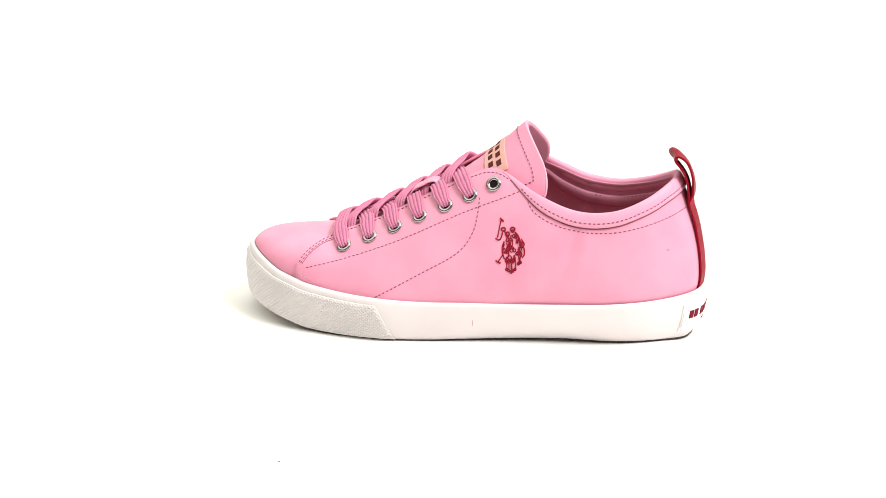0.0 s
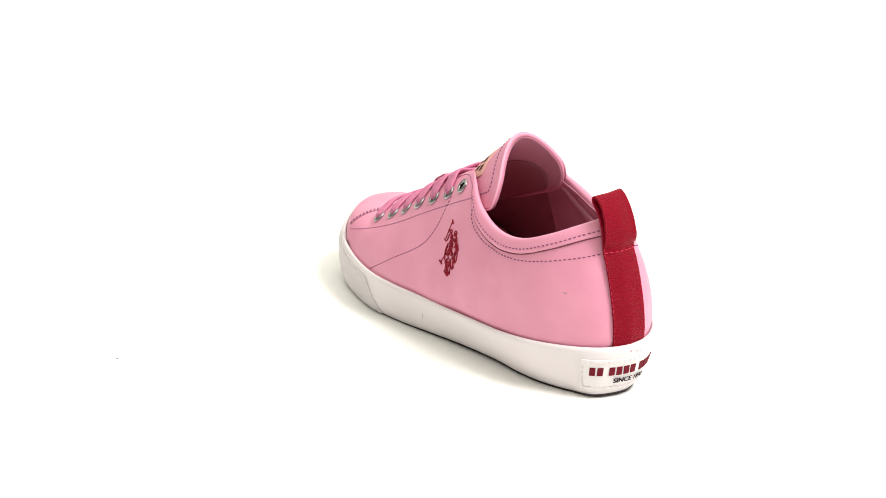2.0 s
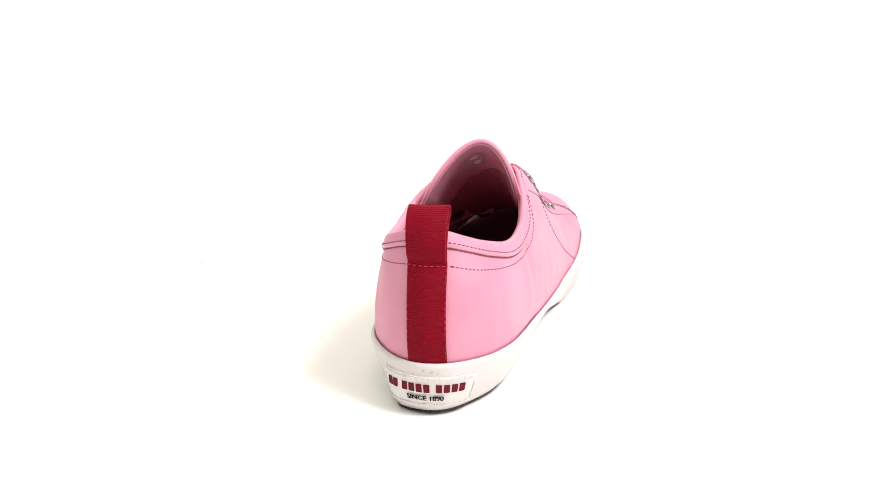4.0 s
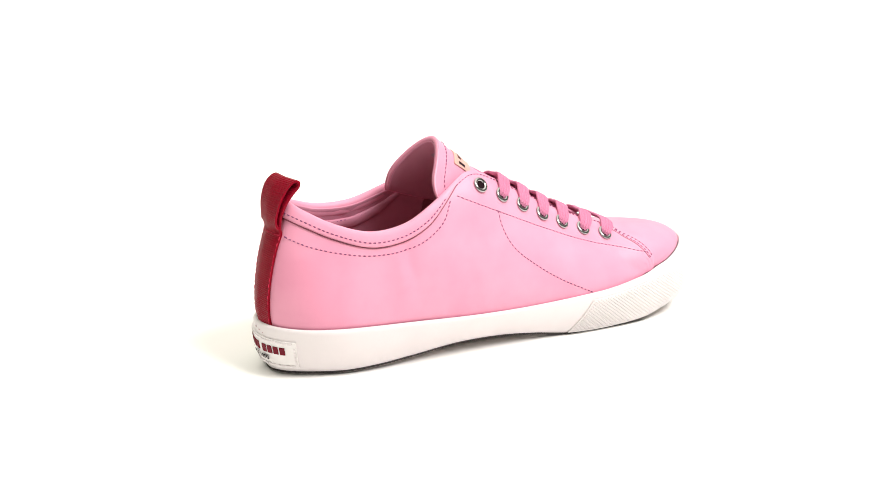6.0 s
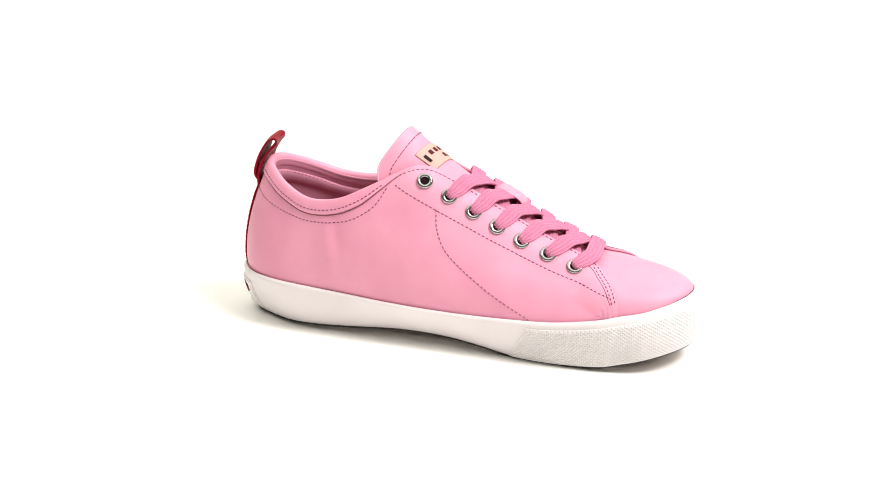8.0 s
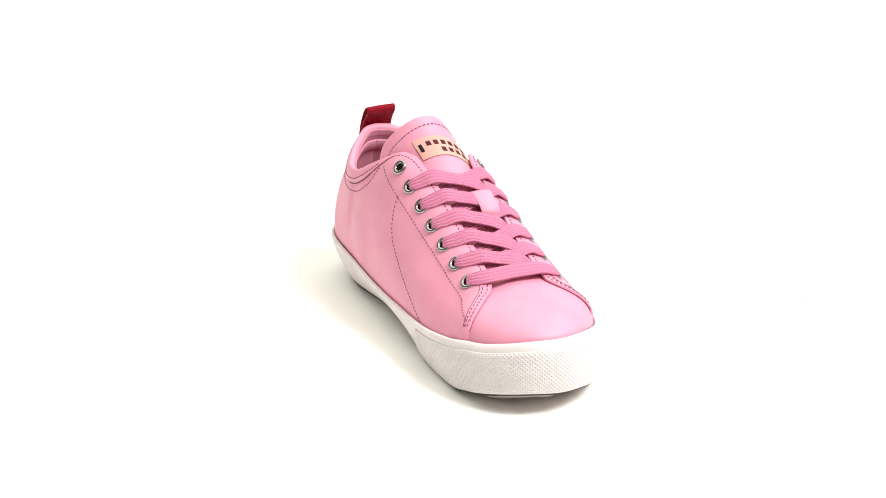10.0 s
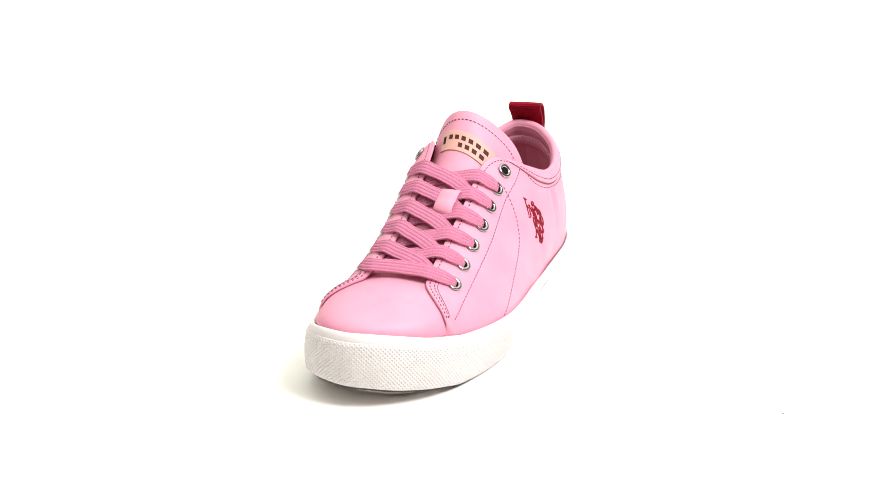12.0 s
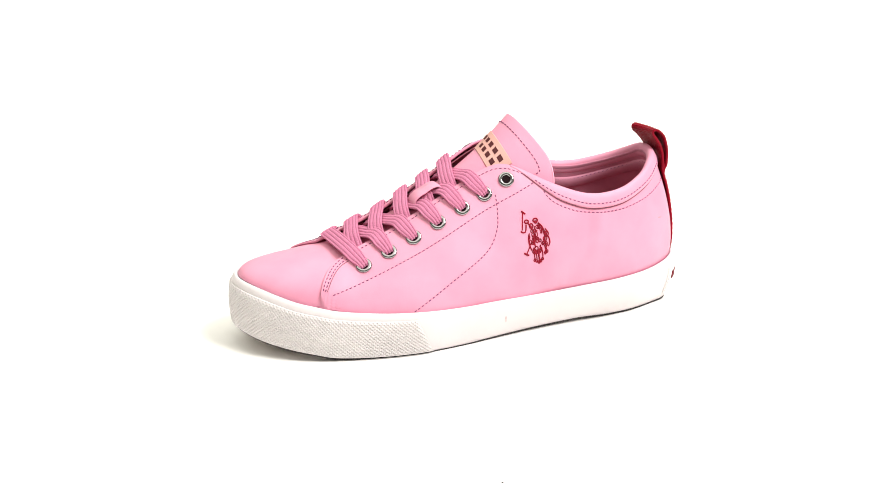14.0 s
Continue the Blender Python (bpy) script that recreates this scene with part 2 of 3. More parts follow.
def wall_surface(keys, sign, bulge):
    ns, nv = 181, 41
    base, top = spline(mm([k[0] for k in keys]), ns), spline(mm([k[1] for k in keys]), ns)
    amount = spline(np.array(bulge)[:, None], ns) / 1000
    tang = unit(np.gradient(base, axis=0) + np.gradient(top, axis=0))
    out = unit(np.cross(tang, top - base + np.array([0, 0, 1e-5])))
    if out[90, 1] * sign < 0:
        out = -out
    v = np.linspace(-0.06, 1, nv)[None, :, None]
    lift = np.sin(np.pi * np.clip(v, 0, 1)**0.82)**0.9
    # a flatter shoulder along the eyestay, gone behind the collar
    high = np.clip((v - 0.30) / 0.45, 0, 1)
    high = high * high * (3 - 2 * high) * np.clip((0.052 - top[:, 0]) / 0.03, 0, 1)[:, None, None] * (0.75 if sign < 0 else 1.0)
    shoulder = np.sin(np.pi * np.clip(v, 0, 1)**1.15)**(0.5 if sign < 0 else 0.36)
    lift = lift + (np.maximum(shoulder, lift) - lift) * high
    g = base[:, None] * (1 - v) + top[:, None] * v + out[:, None] * amount[:, None] * lift
    g = g - out[:, None] * 0.0022 * np.clip(-v / 0.06, 0, 1)
    # lie on the toe piece where the two overlap
    flat, fn = VAMP.reshape(-1, 3), VAMP_N.reshape(-1, 3)
    for i in range(60):
        fade = min(1, i / 5) * (1 - max(0, min(1, (i - 34) / 24)))
        for j in range(3, nv):
            d = flat - g[i, j]
            k = (d * d).sum(1).argmin()
            h = (g[i, j] - flat[k]) @ fn[k]
            if h < 0.0017 and (d[k]**2).sum() < 0.012**2 and k % 41 < 37:
                g[i, j] += fn[k] * (0.0017 - h) * fade
    for _ in range(8):
        soft = g.copy()
        soft[1:-1, 1:-1] = (g[:-2, 1:-1] + g[2:, 1:-1] + g[1:-1, :-2] + g[1:-1, 2:]) / 4
        g[12:110, 2:-1] = soft[12:110, 2:-1]
    # soft creases below the collar
    for x, z, lean, wide, tall, deep in ((0.066, 0.064, 0.20, 0.0030, 0.016, 0.0007), (0.073, 0.060, 0.15, 0.0035, 0.014, -0.0006), (0.110, 0.058, -0.3, 0.004, 0.012, 0.0005), (0.030, 0.052, 0.25, 0.005, 0.014, 0.0004)):
        away = ((g[..., 0] - x - lean * (g[..., 2] - z)) / wide)**2 + ((g[..., 2] - z) / tall)**2
        g = g - out[:, None] * (deep * np.exp(-away))[..., None]
    nrm = grid_normals(g)
    if nrm[90, 20, 1] * sign < 0:
        nrm = -nrm
    return g, nrm


WALLS = {"a": wall_surface(WALL_A, -1, BULGE), "b": wall_surface(WALL_B, 1, BULGE_B)}


def snap(side, p, lift=0.0, flatten=1.0):
    """The point of a side wall nearest to p, raised by lift, and the normal there."""
    g, n = WALLS[side]
    flat, fn = g.reshape(-1, 3), n.reshape(-1, 3)
    k = (((flat - p)**2) * np.array([1, flatten, 1])).sum(1).argmin()
    q = p - fn[k] * ((p - flat[k]) @ fn[k])
    if flatten < 1 and abs(fn[k, 1]) > 0.45:
        q = p - np.array([0, ((p - flat[k]) @ fn[k]) / fn[k, 1], 0])
    return q + fn[k] * lift, fn[k]


def build_upper():
    part("vamp", *shell(VAMP, VAMP_N, 0.0018), PINK, sneaker, "smooth pale pink leather toe piece")
    # dark sheet under the vamp keeps the toe interior in painted shade
    part("lining", *shell(VAMP[30:-30, 2:24] - VAMP_N[30:-30, 2:24] * 0.0030, VAMP_N[30:-30, 2:24], 0.0005), THROAT_SHADE, sneaker, "brown lining under the toe piece")
    for side in "ab":
        g, n = WALLS[side]
        part("quarter_panel", *shell(g, n, 0.0016), PINK, sneaker, "pink leather side panel with lilac stitching")
        # thin dark cord in place of the shade where the panel overlaps
        ring = [(0.00030 * math.cos(a), 0.00045 * math.sin(a)) for a in np.linspace(0, 2 * math.pi, 7)[:-1]]
        part("panel_shade_line", *sweep(g[3:58, -1] - n[3:58, -2] * 0.0011, n[3:58, -2], ring), EDGE_SHADE, sneaker, "dark raw edge of the side panel")
        inner = g - n * 0.0034
        part("lining", *shell(inner[88:, 2:-1], n[88:, 2:-1], 0.0008), LINING, sneaker, "soft mauve lining")
        # front of the same lining, coloured darker for the shade in the forefoot
        part("lining", *shell(inner[40:89, 2:-1] + n[40:89, 2:-1] * 0.0003, n[40:89, 2:-1], 0.0008), THROAT_SHADE, sneaker, "brown lining of the forefoot")


def build_insole():
    """Shallow bowl inside the sole wall."""
    edge = TOP[::8] + OUT[::8] * 0.0002 - np.array([0, 0, 0.0030])
    mid = np.array([edge[:, 0].mean(), edge[:, 1].mean(), 0.0275])
    rows = []
    for f in (0.04, 0.3, 0.6, 0.8, 0.92, 1.0):
        r = mid + (edge - mid) * f
        r[:, 2] = 0.0275 + (edge[:, 2] - 0.0275) * f**5
        rows.append(r)
    rows = np.array(rows)
    n = len(edge)
    part("insole", rows.reshape(-1, 3), quads(6, n, wrap_v=True) + [tuple(range(n))], INSOLE, sneaker, "dark burgundy textile insole")


def build_throat(tongue):
    """Brown inner lining of the tongue, its shade put into the colour, arched below its soft tip and running forward
    into the toe.
    """
    ws = np.linspace(-0.80, 0.96, 37)
    g = []
    for w in ws:
        rise = min(max((w + 0.15) / 1.0, 0), 1)
        high = 0.755 + 0.165 * rise * rise * (3 - 2 * rise) - 0.10 * max(0, -w)**2
        g.append([tongue_point(0.10 + (high - 0.10) * f, w) for f in np.linspace(0, 1, 40)])
    g = np.array(g)
    nr = grid_normals(g)
    if nr[18, 20, 2] < 0:
        nr = -nr
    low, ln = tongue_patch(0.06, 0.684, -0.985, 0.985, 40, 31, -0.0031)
    part("tongue_lining", *shell(low, ln, 0.0006), THROAT_SHADE, tongue, "brown lining under the tongue")
    part("throat_shade_sheet", *shell(g - nr * 0.0038, nr, 0.0008, 0.0003), THROAT_SHADE, tongue, "smooth brown lining arched inside the throat")


def down_wall(side, i, d):
    """The point of a side wall d metres below its upper edge in column i, and the normal there."""
    g, n = WALLS[side]
    col, nr = g[i, ::-1], n[i, ::-1]
    run = np.concatenate([[0], np.cumsum(np.linalg.norm(np.diff(col, axis=0), axis=1))])
    at = lambda a: np.array([np.interp(d, run, a[:, k]) for k in range(3)])
    return at(col), unit(at(nr))


def build_collar():
    """Padded binding that rolls over the rim."""
    lo = 92
    cols = [("a", i) for i in range(lo, 181)] + [("b", i) for i in range(179, lo - 1, -1)]
    soften = lambda a: np.array([a[max(0, i - 4):i + 5].mean(0) for i in range(len(a))])
    rim = np.array([down_wall(s, i, 0)[0] for s, i in cols])
    nrm = unit(soften(np.array([down_wall(s, i, 0.0012)[1] for s, i in cols])))
    down = unit(soften(np.array([down_wall(s, i, 0.006)[0] - down_wall(s, i, 0)[0] for s, i in cols])))
    u = np.linspace(0, 1, len(rim))
    size = np.clip(np.minimum(u, 1 - u) / 0.10, 0.12, 1)
    outer = [(-0.5, 6.0), (-0.2, 8.5), (0.85, 8.55), (1.30, 8.3), (1.5, 7.0), (1.5, 5.0), (1.4, 3.0), (1.15, 0.6)]
    inner = [(0.4, -0.45), (-1.5, -0.6), (-3.0, 0.3), (-4.0, 2.5), (-4.4, 5.5), (-4.0, 8.0), (-2.6, 8.6)]
    g = []
    for k, (s, i) in enumerate(cols):
        row = []
        for h, d in outer:
            p, n = down_wall(s, i, d / 1000 * size[k])
            row.append(p + n * h / 1000 * size[k])
        for h, d in inner:
            row.append(rim[k] + (nrm[k] * h + down[k] * d) / 1000 * size[k])
        g.append(row)
    g = np.array(g)
    for _ in range(3):
        g[1:-1] = (g[:-2] + 2 * g[1:-1] + g[2:]) / 4
    n, m = g.shape[:2]
    # padded band of lining below the roll, with a crease above and below it
    band = []
    for k, (s, i) in enumerate(cols):
        row = []
        for h, d in ((-3.0, 9.8), (-4.7, 9.9), (-5.5, 11.0), (-5.7, 13.5), (-5.5, 16.6), (-4.9, 17.9), (-3.0, 18.2)):
            p, nn = down_wall(s, i, d / 1000 * size[k])
            row.append(p + nn * h / 1000)
        band.append(row)
    band = np.array(band)
    for _ in range(3):
        band[1:-1] = (band[:-2] + 2 * band[1:-1] + band[2:]) / 4
    band = band[8:-8]
    part("collar_lining", band.reshape(-1, 3), quads(*band.shape[:2], wrap_v=True), LINING, sneaker, "padded mauve lining band inside the collar")
    n, m = g.shape[:2]
    part("collar_binding", g.reshape(-1, 3), quads(n, m, wrap_v=True) + [tuple(range(m)), tuple(range((n - 1) * m, n * m))], PINK, sneaker, "padded pink collar binding")
    # added dark cord paints the shadow gap under the binding
    ring = [(0.00034 * math.cos(a), 0.00034 * math.sin(a)) for a in np.linspace(0, 2 * math.pi, 7)[:-1]]
    low = np.array([down_wall(s, i, 0.0091 * size[k])[0] for k, (s, i) in enumerate(cols)])
    for _ in range(3):
        low[1:-1] = (low[:-2] + 2 * low[1:-1] + low[2:]) / 4
    part("binding_shade_line", *sweep(low[6:-6] + nrm[6:-6] * 0.0003, nrm[6:-6], ring), EDGE_SHADE, sneaker, "dark raw edge below the collar binding")
    return rim, nrm, down, (g[:, 5] + g[:, 4]) / 2


def stitches(name, pts, nrms, material=THREAD, length=0.0016, gap=0.0011, width=0.00042, height=0.0004):
    """A row of short raised stitches, one mesh a seam."""
    d = np.concatenate([[0], np.cumsum(np.linalg.norm(np.diff(pts, axis=0), axis=1))])
    at = lambda s, a: np.array([np.interp(s, d, a[:, k]) for k in range(3)])
    verts, faces, s = [], [], 0.0
    rnd = random.Random(len(pts))
    while s + length < d[-1]:
        a, b = at(s, pts), at(s + length * rnd.uniform(0.9, 1.08), pts)
        up = unit(at(s + length / 2, nrms))
        t = unit(b - a)
        w = np.cross(t, up)
        k = len(verts)
        for f, r in ((0.0, 0.45), (0.22, 1.0), (0.78, 1.0), (1.0, 0.45)):
            c = a + (b - a) * f
            verts += [c + w * width * r - up * 0.0002, c + up * height * r, c - w * width * r - up * 0.0002]
        for q in range(3):
            o = k + q * 3
            faces += [(o, o + 3, o + 4, o + 1), (o + 1, o + 4, o + 5, o + 2)]
        faces += [(k, k + 1, k + 2), (k + 9, k + 11, k + 10)]
        s += length + gap * rnd.uniform(0.85, 1.15)
    return part(name, verts, faces, material, sneaker, smooth=False)


def seam(side, keys, lift=0.00008, n=140, **kw):
    raw = even(spline(mm(keys), 300), n)
    got = [snap(side, p, lift, 0.15) for p in raw]
    pts, nr = np.array([g[0] for g in got]), np.array([g[1] for g in got])
    for _ in range(3):
        pts[1:-1] = (pts[:-2] + 2 * pts[1:-1] + pts[2:]) / 4
    return stitches("stitching", pts, unit(nr), **kw)


def edge_seam(side, lo, hi, inset, lift=0.00008, **kw):
    """A row that follows the upper edge of a wall at a fixed distance."""
    g, n = WALLS[side]
    pts, nr = [], []
    for i in range(lo, hi):
        col = g[i, ::-1]
        d = np.concatenate([[0], np.cumsum(np.linalg.norm(np.diff(col, axis=0), axis=1))])
        k = min(np.searchsorted(d, inset), len(d) - 1)
        f = (inset - d[k - 1]) / max(d[k] - d[k - 1], 1e-6)
        p = col[k - 1] * (1 - f) + col[k] * f
        nn = n[i, len(col) - 1 - k]
        pts.append(p + nn * lift)
        nr.append(nn)
    return stitches("stitching", np.array(pts), np.array(nr), **kw)


def build_stitching(rim, nrm, down, face):
    seam("a", [(-50.3, -43.8, 30), (-24.4, -41.8, 44.7), (-2.2, -33.9, 57.6), (6.5, -29, 68.9), (9, -23, 80), (9.5, -14, 91)])
    seam("b", [(-54.3, 57.6, 30), (-31.9, 57.9, 41.9), (-14.4, 56, 54), (-1.8, 51, 65.2), (4.3, 48.1, 76.9), (6.1, 45.6, 89.2)])
    seam("a", [(-96, -30, 42), (-74.4, -29, 48), (-42.3, -24.5, 60), (-3.4, -20.5, 78.3), (34.1, -20.5, 94.5)])
    seam("b", [(-98.8, 51.6, 46.1), (-62.3, 50.7, 56.6), (-30.5, 48.9, 69.8), (0.4, 46.5, 84.5), (34.0, 43.3, 100.6)])
    seam("a", [(36.9, -21.4, 93.5), (43.8, -27.7, 83.2), (63.1, -33, 75.2), (89.4, -30, 73.8), (117.5, -19, 79.6), (134.5, -1.1, 85.2)])
    seam("b", [(36.9, 43.0, 97.5), (45.0, 49, 85.6), (63.1, 51, 76.0), (89.4, 48.5, 73.8), (117.5, 37, 79.2), (134.5, 22.5, 86.2)])
    for side in "ab":
        edge_seam(side, 8, 36, 0.0022)
        edge_seam(side, 9, 36, 0.0050)
        # another shade cord, behind the two stitched rows
        ring = [(0.00022 * math.cos(a), 0.00030 * math.sin(a)) for a in np.linspace(0, 2 * math.pi, 7)[:-1]]
        line = [down_wall(side, i, 0.0068) for i in range(10, 37)]
        part("panel_shade_line", *sweep(np.array([p for p, _ in line]), np.array([n for _, n in line]), ring), EDGE_SHADE, sneaker, "dark rear edge of the stitched facing strip")
        edge_seam(side, 38, 100, 0.0032)
    stitches("stitching", face[10:-10] + nrm[10:-10] * 0.0001, nrm[10:-10])
    inside = rim - nrm * 0.0052 + down * 0.0105
    stitches("stitching", inside[14:-14], -nrm[14:-14])
    cols = [("a", i) for i in range(112, 181)] + [("b", i) for i in range(179, 111, -1)]
    low = [down_wall(s, i, 0.0195) for s, i in cols]
    pts, nn = np.array([p - n * 0.0036 for p, n in low]), -np.array([n for _, n in low])
    stitches("stitching", pts, nn)


# sole stations: the seam with the upper and the bottom edge, round the shoe
def sole_rings():
    keys = [((142, 11, 33), (138.5, 11, 3.5)), ((137, -4, 32.5), (134, -5, 3)), ((124, -17, 32), (120, -12, 2.4)), ((106, -27.5, 31.5), (103, -18.5, 2.5)),
            ((85, -32.5, 30.5), (84, -21.5, 2.6)), ((62, -34.5, 29.8), (62, -23, 3.2)), ((30, -37, 29), (30, -27, 2.8)), ((2, -39.2, 28.8), (2, -32.5, 2.4)),
            ((-20, -41.4, 28.6), (-20, -36.8, 2)), ((-44, -42.8, 29.4), (-45, -39.6, 2)), ((-68, -39.8, 30.5), (-70, -37.6, 2)), ((-92, -33.8, 32.7), (-94, -32.6, 2.8)),
            ((-104, -29, 35), (-107, -28.5, 5.2)), ((-116, -22, 37.5), (-120, -21.5, 7.6)), ((-129, -10, 41.5), (-133.5, -10, 10.6)), ((-138, 3, 44), (-141.5, 3, 13)),
            ((-141, 14.5, 44.5), (-144, 15, 13.8)), ((-138, 28, 44), (-141, 29.5, 14.6)), ((-129, 38.4, 41.2), (-132, 41, 12.8)), ((-117, 45.4, 37.8), (-119.5, 48, 9.6)),
            ((-105, 50, 36), (-107, 50.2, 6.4)), ((-92, 54, 33.5), (-93, 51.6, 3.6)), ((-68, 56.2, 30.3), (-68, 50.6, 2)), ((-44, 56.4, 29.2), (-44, 48.4, 2.3)),
            ((-20, 55, 28.3), (-20, 45.5, 5.6)), ((2, 54.7, 28.5), (2, 42.5, 7.4)), ((30, 53.7, 29.5), (30, 41, 7.8)), ((62, 52, 31.5), (62, 41.5, 5.8)),
            ((85, 51.2, 33), (84, 41.5, 4.6)), ((107, 48.5, 34), (103, 38.5, 3.8)), ((125.4, 40.4, 34), (120, 31, 3.6)), ((138, 26.4, 33.5), (133.5, 22.5, 3.8))]
    n = 640
    top, bot = spline(mm([k[0] for k in keys]), n, True), spline(mm([k[1] for k in keys]), n, True)
    bot[:, 2] += 0.0006
    t = np.roll(top, -1, 0) - np.roll(top, 1, 0)
    out = unit(np.stack([t[:, 1], -t[:, 0], 0 * t[:, 0]], 1))
    if (out[0] @ np.array([1, 0, 0])) < 0:
        out = -out
    return top, bot, out


TOP, BOT, OUT = sole_rings()


def sole_point(f, proud=0.0):
    """Ring of the sole's outer face at the height fraction f, 0 at the bottom."""
    belly = 0.0016 * math.sin(math.pi * min(max(f, 0), 1))
    return BOT * (1 - f) + TOP * f + OUT * (0.0010 + 0.0022 * f + belly + proud)


def build_sole():
    floor_in = TOP - OUT * 0.0030 - np.array([0, 0, 0.0036])
    rings = [floor_in, TOP + OUT * 0.0003 - np.array([0, 0, 0.0012]), TOP + OUT * 0.0007, TOP + OUT * 0.0014 + np.array([0, 0, 0.0006]), TOP + OUT * 0.0025 + np.array([0, 0, 0.0002])]
    rings += [sole_point(f) for f in (0.955, 0.9, 0.8, 0.65, 0.5, 0.35, 0.2, 0.09)]
    rings += [sole_point(0.03, -0.0006), BOT + OUT * 0.0, BOT - OUT * 0.004]
    g = np.array(rings).transpose(1, 0, 2)
    n, m = g.shape[:2]
    faces = quads(n, m, wrap_u=True) + [tuple(i * m + m - 1 for i in range(n))]
    part("midsole", g.reshape(-1, 3), faces, RUBBER, sneaker, "smooth white rubber sole wall")
    # dark strip round the edge that paints the contact shadow, and the pale tread below
    low = BOT + OUT * 0.0004 + np.array([0, 0, 0.0003])
    edge = low - OUT * 0.0003
    edge[:, 2] = np.maximum(low[:, 2] - 0.0012, 0.0)
    back = edge - OUT * 0.0026
    g = np.array([low, edge, back]).transpose(1, 0, 2)
    part("sole_contact_line", g.reshape(-1, 3), quads(n, 3, wrap_u=True), CONTACT_SHADE, sneaker, "thin dark strip standing in for contact shade along the bottom edge")
    rim = back + np.array([0, 0, 0.0001])
    inner = rim - OUT * 0.009
    inner[:, 2] = np.maximum(low[:, 2] - 0.0070, 0.0)
    g = np.array([low - OUT * 0.0020, rim, inner]).transpose(1, 0, 2)
    faces = quads(n, 3, wrap_u=True) + [tuple(i * 3 + 2 for i in range(n)), tuple(i * 3 for i in range(n))]
    part("outsole", g.reshape(-1, 3), faces, OUTSOLE, sneaker, "pale rubber tread")


def build_toe_cap():
    """Bumper round the toe with a raised lattice of small diamonds."""
    sel = np.array([i for i in range(640) if TOP[i, 0] < (-0.0365 if TOP[i, 1] < 0.01 else -0.0395)])
    nu, nv = 1300, 84
    f_rows = np.linspace(0.03, 0.865, nv)
    g = np.zeros((nu, nv, 3))
    mid = sole_point(0.45)[sel]
    ln = np.concatenate([[0], np.cumsum(np.linalg.norm(np.diff(mid, axis=0), axis=1))])
    for j, f in enumerate(f_rows):
        cut = 0.0005 + 0.0125 * f / 0.865               # both ends lean forward
        u = np.linspace(cut, ln[-1] - cut, nu)
        lerp = lambda a: np.stack([np.interp(u, ln, a[:, k]) for k in range(3)], 1)
        h = f * 0.029
        wave = np.cos(2 * math.pi * u / 0.0025) * math.cos(2 * math.pi * h / 0.0022)
        relief = 1 - np.clip(wave * 1.9 - 0.25, 0, 1)
        border = np.clip(min(f - 0.03, 0.865 - f) / 0.04, 0, 1) * np.clip(np.minimum(u - cut, ln[-1] - cut - u) / 0.002, 0, 1)
        g[:, j] = lerp(sole_point(f)[sel]) + unit(lerp(OUT[sel])) * (0.0008 + 0.00055 * relief * border)[:, None]
    nrm = np.zeros_like(g) + unit(np.stack([np.interp(np.linspace(0, ln[-1], nu), ln, OUT[sel][:, k]) for k in range(3)], 1))[:, None]
    part("toe_bumper", *shell(g, nrm, 0.0022, 0.0001), CAP_RUBBER, sneaker, "white rubber toe bumper with a raised diamond lattice")


# ---- tongue ----
SPINE = mm([(-92, 9.5, 52), (-60, 9.5, 66.5), (-20, 9.5, 88.6), (5, 10.8, 105.6), (20, 13.2, 118.0), (32, 15.3, 128.6)])


def tongue_point(u, w):
    """u from the throat to the tip, w from -1 to 1 across."""
    top = 1 - 0.08 * abs(w)**2 - (0.035 if w < 0 else 0.065) * (max(0, abs(w) - 0.7) / 0.3)**2
    u = u * top
    s = SPINE_FINE[min(int(u * 400), 400)]
    fx = u * 400 - int(u * 400)
    if int(u * 400) < 400:
        s = s * (1 - fx) + SPINE_FINE[int(u * 400) + 1] * fx
    half = 0.0225 + (0.011 if w < 0 else 0.0098) * u
    k = max(0, (u - 0.25) / 0.75)**1.4
    drop = (0.008 + 0.030 * k) * (1.16 if w < 0 else 1.0)
    a = abs(w)**2.0
    return np.array([s[0] + (0.50 + 0.34 * k) * drop * a, s[1] + half * w * (1 - 0.06 * a), s[2] - (0.86 - 0.20 * k) * drop * a])


SPINE_FINE = even(spline(SPINE, 300), 401)


def tongue_patch(u0, u1, w0, w1, n, m, lift, skew=0.0):
    g = np.array([[tongue_point(u + skew * w, w) for w in np.linspace(w0, w1, m)] for u in np.linspace(u0, u1, n)])
    nr = grid_normals(g)
    if nr[n // 2, m // 2, 2] < 0:
        nr = -nr
    return g + nr * lift, nr


